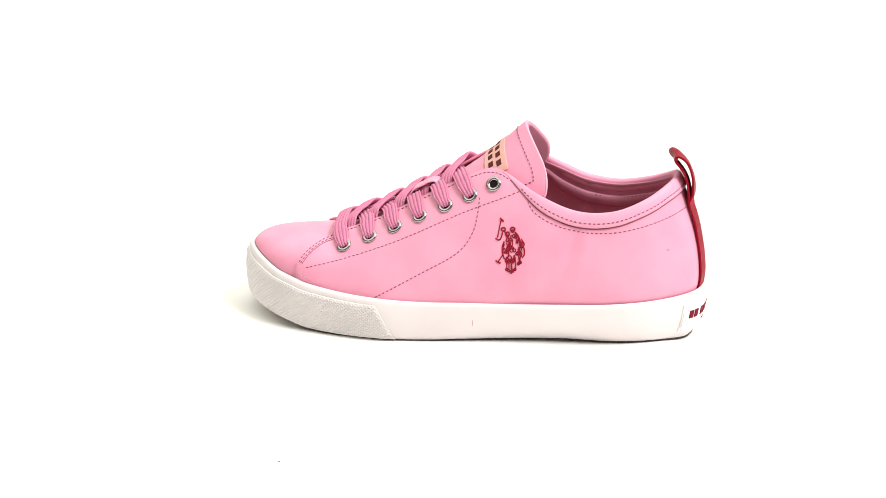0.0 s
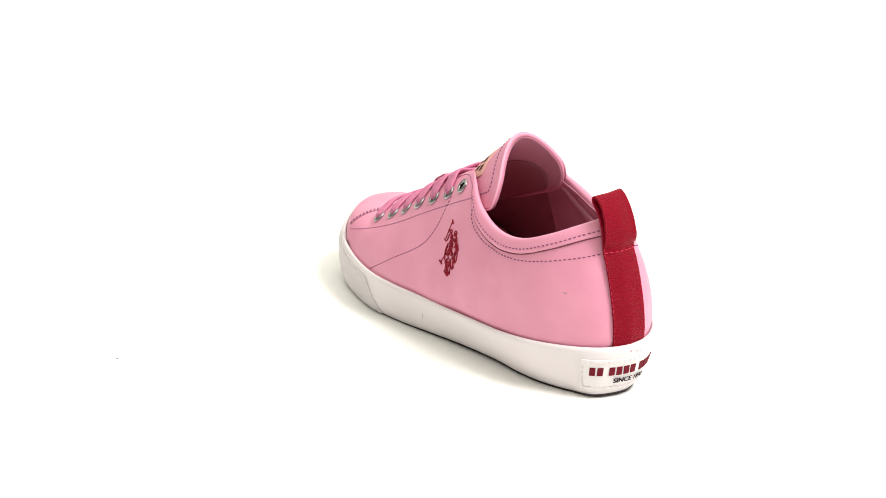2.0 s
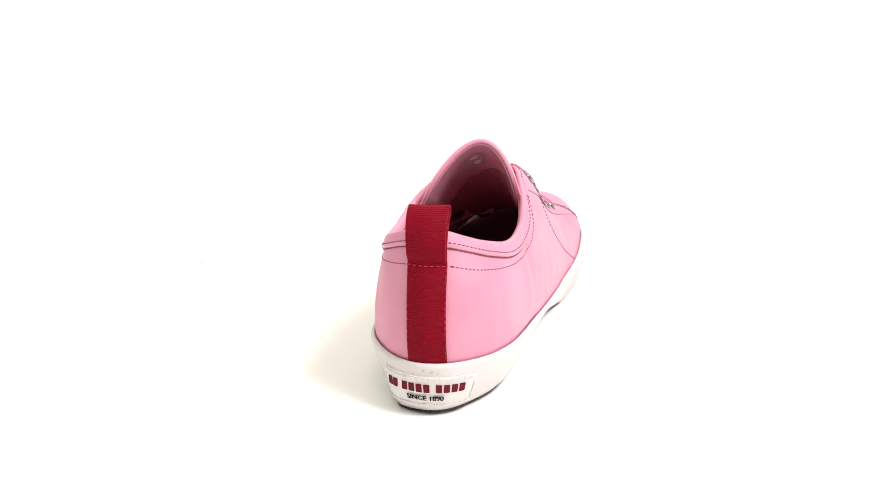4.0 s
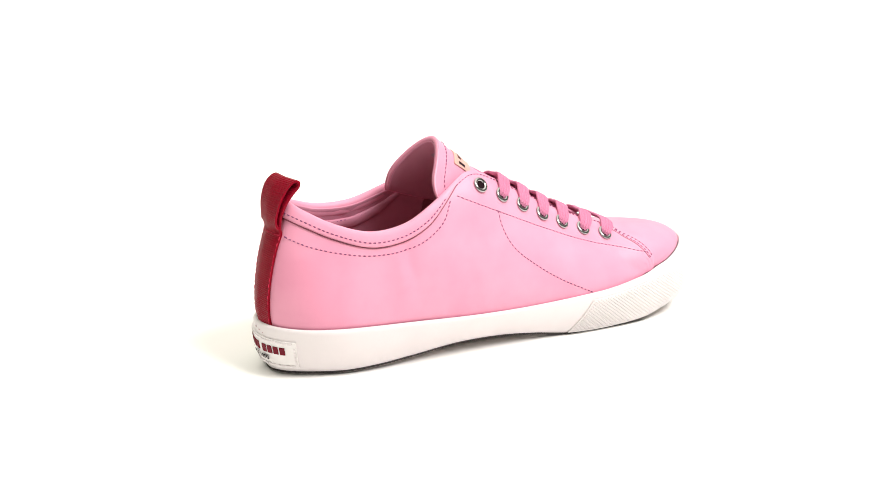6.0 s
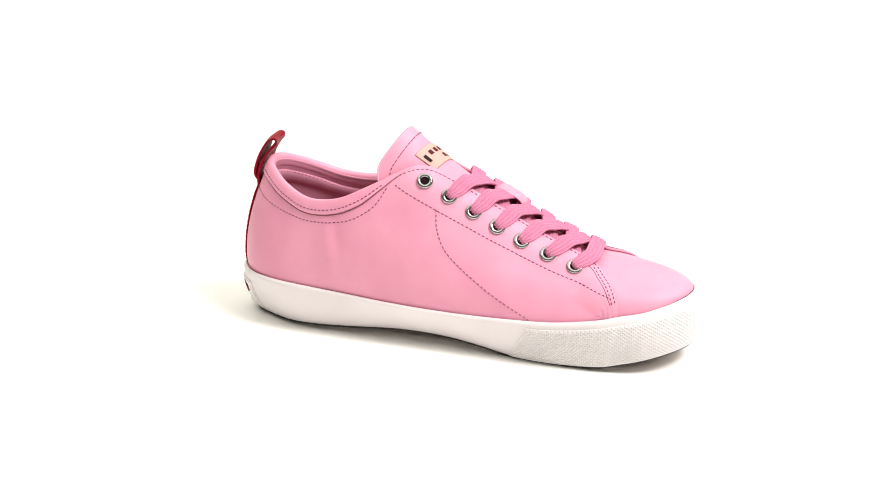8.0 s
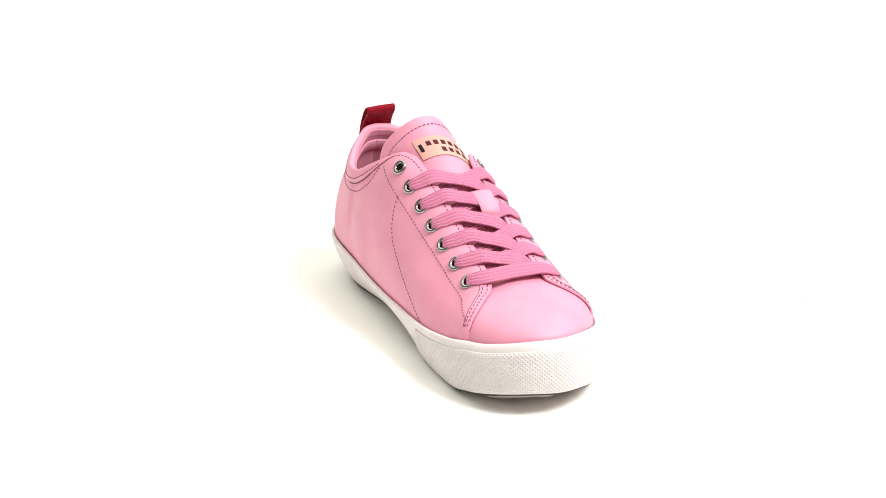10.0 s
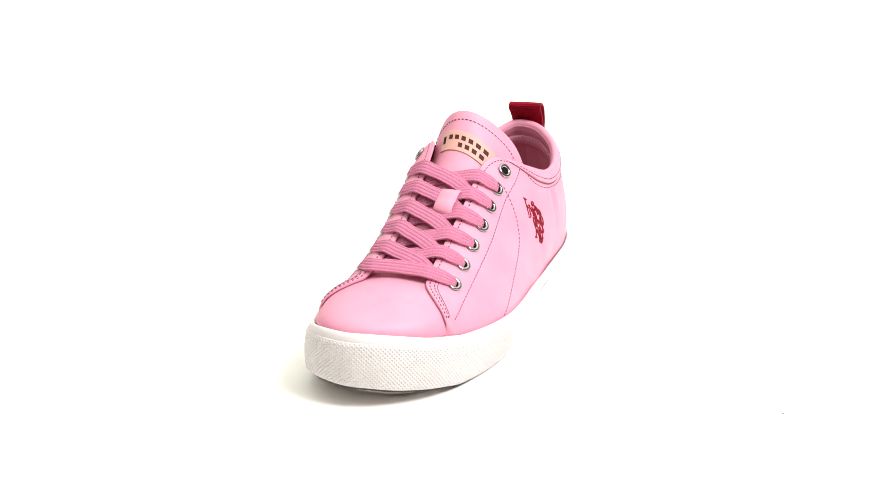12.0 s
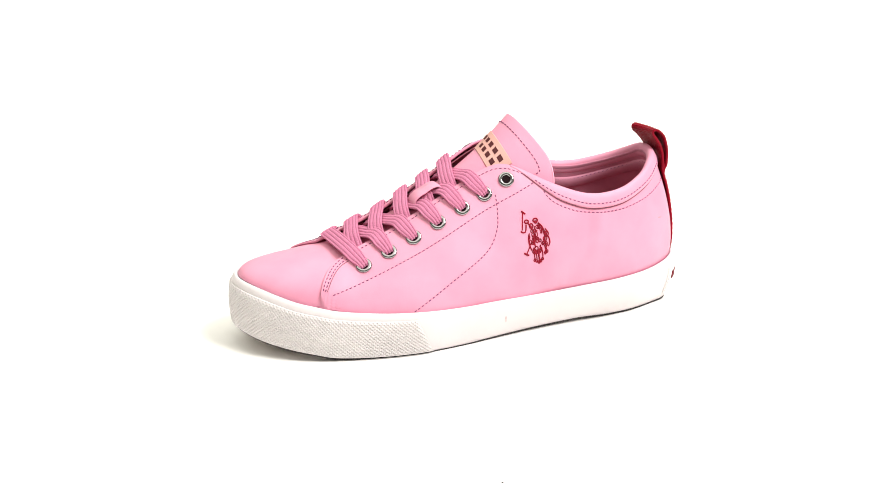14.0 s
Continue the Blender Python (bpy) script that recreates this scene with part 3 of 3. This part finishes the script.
def build_tongue():
    g, nr = tongue_patch(0, 1, -1, 1, 90, 45, 0)
    tongue = part("tongue", *shell(g, nr, 0.0028, 0.0006), PINK, sneaker, "padded pink leather tongue")
    gi, ni = tongue_patch(0.685, 0.996, -0.985, 0.985, 50, 31, -0.0031)
    part("tongue_lining", *shell(gi, ni, 0.0006), LINING, tongue, "soft mauve tongue lining")
    # stitched row inside the edge
    rows = [tongue_point(u, -0.86) for u in np.linspace(0.80, 0.955, 30)] + [tongue_point(0.955, w) for w in np.linspace(-0.84, 0.84, 60)] + [tongue_point(u, 0.86) for u in np.linspace(0.955, 0.80, 30)]
    rows = np.array(rows)
    norm = np.tile(np.array([-0.5, 0, 0.86]), (len(rows), 1))
    norm[:, 1] = np.linspace(-0.8, 0.8, len(rows))
    st = stitches("stitching", rows + unit(norm) * 0.0003, unit(norm))
    st.parent = tongue
    # pale piping along the edge
    edge = [tongue_point(u, -1) for u in np.linspace(0.55, 1, 40)] + [tongue_point(1, w) for w in np.linspace(-1, 1, 70)[1:-1]] + [tongue_point(u, 1) for u in np.linspace(1, 0.55, 40)]
    edge = even(np.array(edge), 140)
    ups = np.tile(np.array([-0.5, 0, 0.86]), (140, 1))
    ring = [(0.00065 * math.cos(a), 0.00065 * math.sin(a)) for a in np.linspace(0, 2 * math.pi, 9)[:-1]]
    part("piping", *sweep(edge + np.array([0.0006, 0, -0.0010]), ups, ring), PINK_EDGE, tongue, "pale pink edge piping")
    # size print on the inner side
    sg, sn = tongue_patch(0.830, 0.925, -0.36, 0.02, 10, 20, -0.0040)
    size = part("size_label", *shell(sg, sn, 0.0003), GREY_LABEL, tongue, "mauve-grey printed size label")
    for u0, w0, w1 in ((0.845, -0.20, -0.06), (0.862, -0.20, -0.04), (0.900, -0.28, -0.12)):
        bg, bn = tongue_patch(u0, u0 + 0.008, w0, w1, 3, 8, -0.0044)
        part("print_bar", *shell(bg, bn, 0.0002, 0.0), PALE_PRINT, sneaker).parent = tongue
    # printed label
    lg, ln = tongue_patch(0.793, 0.892, -0.62, 0.43, 14, 30, 0.0006, 0.035)
    label = part("tongue_label", *shell(lg, ln, 0.0007), PEACH, sneaker, "peach leather label with dark brown print")

    def block(u0, u1, w0, w1, name, mat, lift=0.00075):
        b, bn = tongue_patch(u0, u1, w0, w1, 3, 4, lift, 0.035)
        part(name, *shell(b, bn, 0.0002, 0.0), mat, label)
    return tongue, label, block


def build_label_print(block):
    for i in range(6):
        w = 0.25 - i * 0.138
        block(0.848, 0.870, w - 0.085, w, "print_bar", BROWN_INK)
    for i in range(4):
        w = 0.02 - i * 0.138
        block(0.811, 0.833, w - 0.085, w, "print_bar", BROWN_INK)
    block(0.828, 0.866, 0.325, 0.385, "print_bar", BLACK_INK)


# ---- eyelets and laces ----
def eyelet_rows():
    a = spline(mm([(17.5, -16.3, 96.9), (-11.3, -17.1, 82), (-42, -17.9, 66.8), (-74.1, -20.6, 54.6)]), 7)
    b = spline(mm([(14.7, 39.3, 102.7), (-15.3, 39, 87.1), (-44.3, 37.8, 72.1), (-75.7, 36.3, 58.8)]), 7)
    return {"a": [snap("a", p) for p in a], "b": [snap("b", p) for p in b]}


EYES = eyelet_rows()


def build_eyelets():
    n, m = 24, 10
    ring = []
    for i in range(n):
        a = 2 * math.pi * i / n
        for j in range(m):
            b = 2 * math.pi * j / m
            r = 0.0036 + 0.00125 * math.cos(b)
            ring.append((r * math.cos(a), r * math.sin(a), 0.0005 + 0.0008 * math.sin(b)))
    faces = quads(n, m, wrap_u=True, wrap_v=True)
    # panel is uncut: a flat dark disc stands for the shaded hole
    disc = [(0.0028 * math.cos(2 * math.pi * i / 16), 0.0028 * math.sin(2 * math.pi * i / 16), 0.0003) for i in range(16)]
    first = hole = None
    for side in "ab":
        for p, nr in EYES[side]:
            turn = Vector(nr).to_track_quat("Z", "X").to_matrix().to_4x4()
            m4 = Matrix.Translation(Vector(p)) @ turn
            if first is None:
                first = part("eyelet", ring, faces, NICKEL, sneaker, "round polished nickel eyelet")
                hole = part("eyelet_hole", disc, [tuple(range(16))], DARK, first)
                ob = first
            else:
                ob = new("eyelet", first.data)
                ob.parent = sneaker
                tagged(ob, "round polished nickel eyelet")
                h = new("eyelet_hole", hole.data)
                h.parent = ob
            ob.matrix_basis = m4


def lace_profile(run, length, ends):
    """Flat tube with raised ribs and a fine braid; narrower where it dives into an eyelet."""
    x = np.linspace(-1, 1, 41)
    out = []
    for s in run:
        near = min([s if e == 0 else length - s for e in ends] + [1.0])
        k = min(1.0, near / 0.011)
        half = 0.0031 + 0.00155 * (k * k * (3 - 2 * k))
        thick = 1.0 + 0.35 * (1 - k)
        crown = 1.15 - 0.50 * x**4
        rib = 0.50 * (np.abs(np.cos(2.0 * math.pi * x))**0.6 - 0.7)
        braid = 0.10 * np.sin(2 * math.pi * (s / 0.0013 + np.abs((2.0 * x) % 1 - 0.5)))
        top = np.stack([x * half, (crown + rib + braid * (1 - x**6)) * thick / 1000], 1)
        low = np.array([(1.03 * half, -0.0002), (0.7 * half, -0.0009), (0, -0.0010), (-0.7 * half, -0.0009), (-1.03 * half, -0.0002)])
        out.append(np.vstack([top, low]))
    return np.array(out)


def edge_of(side, k, shift=0.0):
    """Point of the eyestay edge beside eyelet k (a fraction of a row further with shift), and its normal."""
    a = EYES[side][k][0]
    b = EYES[side][min(k + 1, 6)][0] if k < 6 else a + (a - EYES[side][5][0])
    p = a + (b - a) * shift
    g, n = WALLS[side]
    c = g[:, -1]
    i = ((c - p)**2).sum(1).argmin()
    return c[i], n[i, -2], p


def lace(points, ups, ends):
    path = even(spline(np.array(points), 200), 190)
    up = unit(spline(np.array(ups), 190))
    run = np.concatenate([[0], np.cumsum(np.linalg.norm(np.diff(path, axis=0), axis=1))])
    return part("lace", *sweep(path, up, lace_profile(run, run[-1], ends)), LACE, sneaker, "flat woven rose-pink lace")


def build_laces():
    up = np.array([-0.48, 0, 0.88])
    other = {"a": "b", "b": "a"}
    # where each strand leaves its own edge and slips below the other, in rows
    leave = {"a": 0.12, "b": 0.26}
    slip = {"b": {1: 0.95, 2: 0.92, 3: 0.90, 4: 1.05, 5: 0.82}, "a": {1: 0.80, 2: 0.76, 3: 0.74, 4: 0.78, 5: 0.72}}
    for k in (1, 2, 3, 4, 5):
        for side in "ab":
            e, n = EYES[side][k]
            rim, rn, _ = edge_of(side, k, leave[side])
            far, fn, deep = edge_of(other[side], k, slip[side][k])
            h1, h2, h3 = (0.0030, 0.0034, 0.0020) if side == "b" else (0.0012, 0.0004, -0.0010)
            mid = (rim + far) / 2 + up * h2
            q1, q3 = rim * 0.74 + far * 0.26 + up * h1, rim * 0.22 + far * 0.78 + up * h3
            turn = unit(rim - e)
            pts = [e - n * 0.0017 - turn * 0.0004, e + n * 0.0012 + turn * 0.0020, e * 0.45 + rim * 0.55 + n * 0.0024, rim + rn * (0.0028 if side == "b" else 0.0022), q1, mid, q3,
                   far - up * 0.0036, far - up * 0.0054 + unit(deep - far) * 0.002]
            lace(pts, [n, n, n, unit(rn + up), up, up, up, unit(fn + up), unit(fn + up)], [0])
    ea, na = EYES["a"][6]
    eb, nb = EYES["b"][6]
    ra, rna, _ = edge_of("a", 6, 0.10)
    rb, rnb, _ = edge_of("b", 6, 0.16)
    pts = [eb - nb * 0.0017, eb + nb * 0.0012 + unit(rb - eb) * 0.0020, rb + rnb * 0.0019, rb * 0.66 + ra * 0.34 + up * 0.0030, rb * 0.34 + ra * 0.66 + up * 0.0030,
           ra + rna * 0.0019, ea + na * 0.0012 + unit(ra - ea) * 0.0020, ea - na * 0.0017]
    lace(pts, [nb, nb, unit(rnb + up), up, up, unit(rna + up), na, na], [0, 1])
    # flat keeper sewn to the tongue, over the crossing of the second row
    ra, _, _ = edge_of("a", 2, 0.66)
    rb, _, _ = edge_of("b", 2, 0.66)
    mid = ra * 0.70 + rb * 0.30 + up * 0.0046
    along = unit(np.array([0.88, 0, 0.475]))
    path = np.array([mid - along * 0.0105 - up * 0.006, mid - along * 0.0088 - up * 0.0016, mid - along * 0.005, mid, mid + along * 0.005, mid + along * 0.0088 - up * 0.0016, mid + along * 0.0105 - up * 0.006])
    path = even(spline(path, 60), 30)
    prof = np.array([(-6.0, 0), (-5.6, 0.5), (0, 0.6), (5.6, 0.5), (6.0, 0), (5.6, -0.4), (-5.6, -0.4)]) / 1000
    part("lace_keeper", *sweep(path, np.tile(up, (30, 1)), prof), PINK, sneaker, "pink leather lace keeper on the tongue")


# ---- heel ribbon, heel tag, emblem ----
def heel_x(y, z):
    """How far back the heel reaches at this breadth and height."""
    pts = np.vstack([WALLS["a"][0][140:].reshape(-1, 3), WALLS["b"][0][140:].reshape(-1, 3)])
    d = (pts[:, 1] - y)**2 + (pts[:, 2] - z)**2
    k = np.argsort(d)[:6]
    w = 1 / (d[k] + 1e-8)
    return (pts[k, 0] * w).sum() / w.sum()


def build_ribbon():
    low = [(None, z) for z in np.linspace(0.0300, 0.084, 8)]
    loop = mm([(135.3, 0, 91), (135.0, 0, 97), (133.6, 0, 103), (130.6, 0, 109.5), (127.2, 0, 113.2), (124.2, 0, 114.6), (122.2, 0, 113.6), (122.6, 0, 111), (125.8, 0, 107.5), (129.0, 0, 103), (131.2, 0, 98), (132.6, 0, 92), (132.9, 0, 86)])
    y0, y1 = 0.0012, 0.0222
    ys = np.linspace(y0, y1, 9)
    rows = []
    for y in ys:
        p = [(heel_x(y, z) + 0.0012 + 0.0010 * max(0, (z - 0.06) / 0.024), z) for _, z in low] + [(q[0] - 0.10 * abs(y - 0.0112), q[2]) for q in loop]
        rows.append(spline(np.array(p), 900))
    g = np.array(rows)                                   # breadth, length, (x, z)
    for i in range(len(g)):
        for _ in range(10):
            g[i, 1:-1] = (g[i, :-2] + 2 * g[i, 1:-1] + g[i, 2:]) / 4
    twist = -0.19 * (ys[:, None] - 0.0111) * np.clip((g[..., 1] - 0.092) / 0.016, 0, 1)
    lean = -0.0034 * np.clip((g[..., 1] - 0.034) / 0.08, 0, 1)
    full = np.stack([g[..., 0] + twist, ys[:, None] + lean, g[..., 1]], -1)
    nr = grid_normals(full)
    if nr[4, 100, 0] < 0:
        nr = -nr
    run = np.concatenate([[0], np.cumsum(np.linalg.norm(np.diff(full[4], axis=0), axis=1))])
    rib = 0.00010 * np.sin(run * 2 * math.pi / 0.00118)
    full = full + nr * rib[None, :, None]
    part("heel_loop", *shell(full + nr * 0.0005, nr, 0.0014, 0.0003), RIBBON, sneaker, "ribbed crimson grosgrain ribbon with a pull loop")
    for i, off in ((0, 0.10), (7, 0.9)):
        e = full[i, 20:370] * (1 - off) + full[i + 1, 20:370] * off + nr[i, 20:370] * 0.0005
        stitches("stitching", e, nr[i, 20:370], BRIGHT_THREAD, 0.0024, 0.0012, 0.0003, 0.00026)
    row = np.argmin(np.abs(full[4, :400, 2] - 0.0830))
    e = full[:, row]
    stitches("stitching", even(e, 30) + np.array([0.0009, 0, 0.0001]), np.tile(nr[4, row], (30, 1)), BRIGHT_THREAD, 0.0022, 0.0010, 0.0003, 0.0003)


def heel_grid():
    """Back of the sole as a fine grid over arc length and height."""
    mid = np.array([sole_point(f) for f in np.linspace(0.05, 0.97, 24)])
    order = np.concatenate([np.arange(560, 640), np.arange(0, 81)])
    return mid[:, order].transpose(1, 0, 2), OUT[order]


HEEL, HEEL_OUT = heel_grid()
HEEL_ARC = np.concatenate([[0], np.cumsum(np.linalg.norm(np.diff(HEEL[:, 12], axis=0), axis=1))])
HEEL_MID = HEEL_ARC[np.argmin(np.abs(HEEL[:, 12, 1] - 0.0110) + (HEEL[:, 12, 0] < 0.12))]


def on_heel(a, h, lift):
    """a: metres along the back from its middle, towards the b side; h: height."""
    s = HEEL_MID - a
    i = int(np.clip(np.searchsorted(HEEL_ARC, s) - 1, 0, len(HEEL_ARC) - 2))
    f = (s - HEEL_ARC[i]) / (HEEL_ARC[i + 1] - HEEL_ARC[i])
    col = HEEL[i] * (1 - f) + HEEL[i + 1] * f
    out = HEEL_OUT[i] * (1 - f) + HEEL_OUT[i + 1] * f
    p = np.array([np.interp(h, col[:, 2], col[:, k]) for k in range(3)])
    p[2] = h
    return p + out * lift


def heel_patch(a0, a1, h0, h1, n, m, lift, depth, name, mat, parent, label=""):
    g = np.array([[on_heel(a, h, lift) for h in np.linspace(h0, h1, m)] for a in np.linspace(a0, a1, n)])
    nr = grid_normals(g)
    if nr[n // 2, m // 2, 0] < 0:
        nr = -nr
    return part(name, *shell(g, nr, depth, 0.0), mat, parent, label)


def build_heel_tag():
    tag = heel_patch(-0.0286, 0.0288, 0.0058, 0.0243, 36, 8, 0.0009, 0.0014, "heel_tag", TAG_WHITE, sneaker, "white stitched heel tag with red and black print")
    # border of short raised stitches
    for a in np.linspace(-0.0271, 0.0273, 18)[:-1]:
        for h in (0.0072, 0.0230):
            heel_patch(a, a + 0.0024, h - 0.0005, h + 0.0005, 3, 3, 0.0014, 0.0006, "border_stitch", RUBBER, tag)
    for h in np.linspace(0.0086, 0.0208, 5)[:-1]:
        for a in (-0.0275, 0.0277):
            heel_patch(a - 0.0005, a + 0.0005, h, h + 0.0024, 3, 3, 0.0014, 0.0006, "border_stitch", RUBBER, tag)
    # the brand line as plain blocks, one a letter
    x = -0.0236
    for word in (2, 4, 4):
        for _ in range(word):
            heel_patch(x, x + 0.0031, 0.0152, 0.0200, 3, 3, 0.0014, 0.0005, "print_bar", RED_INK, tag)
            x += 0.0042
        x += 0.0023
    # the readable line below
    curve = bpy.data.curves.new("line", "FONT")
    curve.body, curve.size, curve.align_x = "SINCE 1890", 0.0041, "CENTER"
    tmp = new("line", curve)
    me = bpy.data.meshes.new_from_object(tmp.evaluated_get(bpy.context.evaluated_depsgraph_get()))
    bpy.data.objects.remove(tmp)
    verts, faces = [], []
    for side, up, lift in ((0, 0, 0.0017), (0.00022, 0, 0.00174), (0.00042, 0, 0.00176), (0.0002, 0.0002, 0.00178)):
        k = len(verts)
        verts += [on_heel(v.co.x + side, 0.0103 + v.co.y + up, lift) for v in me.vertices]
        faces += [tuple(i + k for i in p.vertices) for p in me.polygons]
    part("lettering", verts, faces, BLACK_INK, tag, smooth=False)


def build_emblem():
    """Abstract embroidered patch: two thin mallet-like bars and a ragged oblong of looped satin threads."""
    rnd = random.Random(5)
    verts, faces = [], []

    def thread(pts, r=0.00040):
        """pts in a patch of 27 by 39 units, two thirds of a millimetre or so each, y down."""
        raw = even(spline(np.array(pts, float), 8 * len(pts)), 6 * len(pts))
        ps = [snap("a", np.array((0.0155 + x * 0.00109, -0.036, 0.0820 - y * 0.00100)), 0.0002, 0.15) for x, y in raw]
        path, nr = np.array([p[0] for p in ps]), unit(np.array([p[1] for p in ps]))
        prof = [(0.85 * r * math.cos(a), 0.75 * r * math.sin(a)) for a in np.linspace(0, 2 * math.pi, 6, endpoint=False)]
        v, f = sweep(path, nr, prof)
        k = len(verts)
        verts.extend(v)
        faces.extend([tuple(i + k for i in q) for q in f])

    def loop(x, y, rx, ry, r=0.00036):
        thread([(x + rx * math.cos(a), y + ry * math.sin(a)) for a in np.linspace(0, 2 * math.pi, 7)], r)
    thread([(7.6, 5.5), (7.0, 9.5), (6.2, 15.5)], 0.0004)
    thread([(6.9, 4.8), (8.0, 5.6), (9.0, 6.6)], 0.0006)
    thread([(5.2, 16.0), (6.4, 16.8), (8.0, 16.2), (8.8, 12.5)], 0.0005)
    thread([(9.8, 24.5), (8.8, 26.5), (7.4, 29.0)], 0.0004)
    thread([(5.8, 28.6), (7.2, 29.4), (8.6, 30.0)], 0.0006)
    for x, y, rx, ry in ((9.2, 10.8, 1.2, 0.9), (14.3, 10.4, 1.3, 1.1), (14.3, 11.4, 0.7, 0.6), (11.6, 13.4, 1.0, 1.3)):
        loop(x, y, rx, ry, 0.0005)
    thread([(10, 12), (11.6, 14.2), (12.4, 16.5), (13.2, 18.5)], 0.0005)
    thread([(15.6, 11.8), (17.2, 13.4), (18.4, 15.8), (19.4, 18.6), (21, 20.6), (21.4, 23.8), (20.4, 26)], 0.0005)
    thread([(10, 17.5), (9.2, 20.5), (9.4, 24), (10.6, 27.5)], 0.0005)
    for x, y0, y1 in ((11.8, 26, 34.0), (12.9, 27, 34.6), (14.2, 27, 35.4), (15.2, 27, 34.8), (16.4, 26, 33.6), (18.2, 25, 30.2), (19.2, 24, 29.4)):
        thread([(x, y0), (x + rnd.uniform(-0.5, 0.5), (y0 + y1) / 2), (x + rnd.uniform(-0.2, 0.6), y1)], 0.0004)
        loop(x + 0.2, y1 - 0.6, 0.6, 0.8)
    for _ in range(48):
        f = rnd.random()
        y = 14.0 + 15.0 * f
        lo, hi = 11.6 - 2.0 * math.sin(math.pi * min(1, f * 1.3)), 14.6 + 6.0 * math.sin(math.pi * min(1, 0.15 + f * 0.85)) ** 0.7
        x = rnd.uniform(lo, hi)
        if rnd.random() < 0.5:
            loop(x, y, rnd.uniform(0.5, 1.1), rnd.uniform(0.7, 1.4))
        else:
            thread([(x, y - rnd.uniform(0.8, 1.8)), (x + rnd.uniform(-0.7, 0.7), y), (x + rnd.uniform(-1.2, 1.4), y + rnd.uniform(0.8, 1.8))], 0.0004)
    part("embroidered_emblem", verts, faces, RED_THREAD, sneaker, "small crimson embroidered emblem")


def build_speck():
    """Bit of lint that turns with the table."""
    rnd = random.Random(2)
    verts = [(0.0007 * math.cos(a) * rnd.uniform(0.5, 1), 0.0005 * math.sin(a), 0.0004 + z) for z in (0, 0.0003) for a in np.linspace(0, 2 * math.pi, 7, endpoint=False)]
    faces = [tuple(range(7)), tuple(range(7, 14))] + [(i, (i + 1) % 7, 7 + (i + 1) % 7, 7 + i) for i in range(7)]
    verts = [(x, y, z - 0.0004) for x, y, z in verts]
    ob = part("lint_speck", verts, faces, BLACK_INK, None)
    return tagged(ob, "tiny dark speck of lint on the white floor", "speck")


def build_scuffs():
    """Two faint marks of wear."""
    for p, out, along, tall in ((snap("a", mm([(121, -17, 62)])[0], 0.0001)[0], (0.3, -1, 0), 0.0035, 0.0007), (sole_point(0.55)[np.argmin(np.abs(TOP[:, 0] - 0.008) + (TOP[:, 1] > 0))], (0, -1, 0), 0.0007, 0.006)):
        o = unit(np.array(out, float))
        t = unit(np.cross(np.array([0, 0, 1.0]), o))
        rim_pts = [p + t * along / 2 * math.cos(a) + np.array([0, 0, 1]) * tall / 2 * math.sin(a) + o * 0.0003 for a in np.linspace(0, 2 * math.pi, 9)[:-1]]
        part("scuff_mark", rim_pts, [tuple(range(8))], SCUFF, sneaker, "faint scuff mark")
    for a, h, wide, tall in ((-0.001, 0.0276, 0.0011, 0.0009), (0.0030, 0.0270, 0.0016, 0.0005), (0.0066, 0.0262, 0.0007, 0.0006)):
        heel_patch(a, a + wide, h, h + tall, 3, 3, 0.0003, 0.0002, "scuff_mark", SCUFF, sneaker, "faint scuff mark")


build_upper()
RIM, RIM_N, RIM_D, RIM_FACE = build_collar()
build_stitching(RIM, RIM_N, RIM_D, RIM_FACE)
build_sole()
build_insole()
build_toe_cap()
TONGUE, LABEL, BLOCK = build_tongue()
build_throat(TONGUE)
build_label_print(BLOCK)
build_eyelets()
build_laces()
build_ribbon()
build_heel_tag()
build_emblem()
SPECK = build_speck()
build_scuffs()


def motions():
    """The table turns at a steady rate; the shoe and the speck turn with it."""
    times = [i * 0.5 for i in range(29)]
    walk(sneaker, [(t, pose(0, 0, 0, 0, 0, START + RATE * t)) for t in times])
    rows = []
    for t in times:
        a = START + RATE * t
        c, s = math.cos(radians(a)), math.sin(radians(a))
        x, y = -0.062, -0.2075
        rows.append((t, pose(c * x - s * y, s * x + c * y, 0, 0, 0, a)))
    walk(SPECK, rows)


motions()
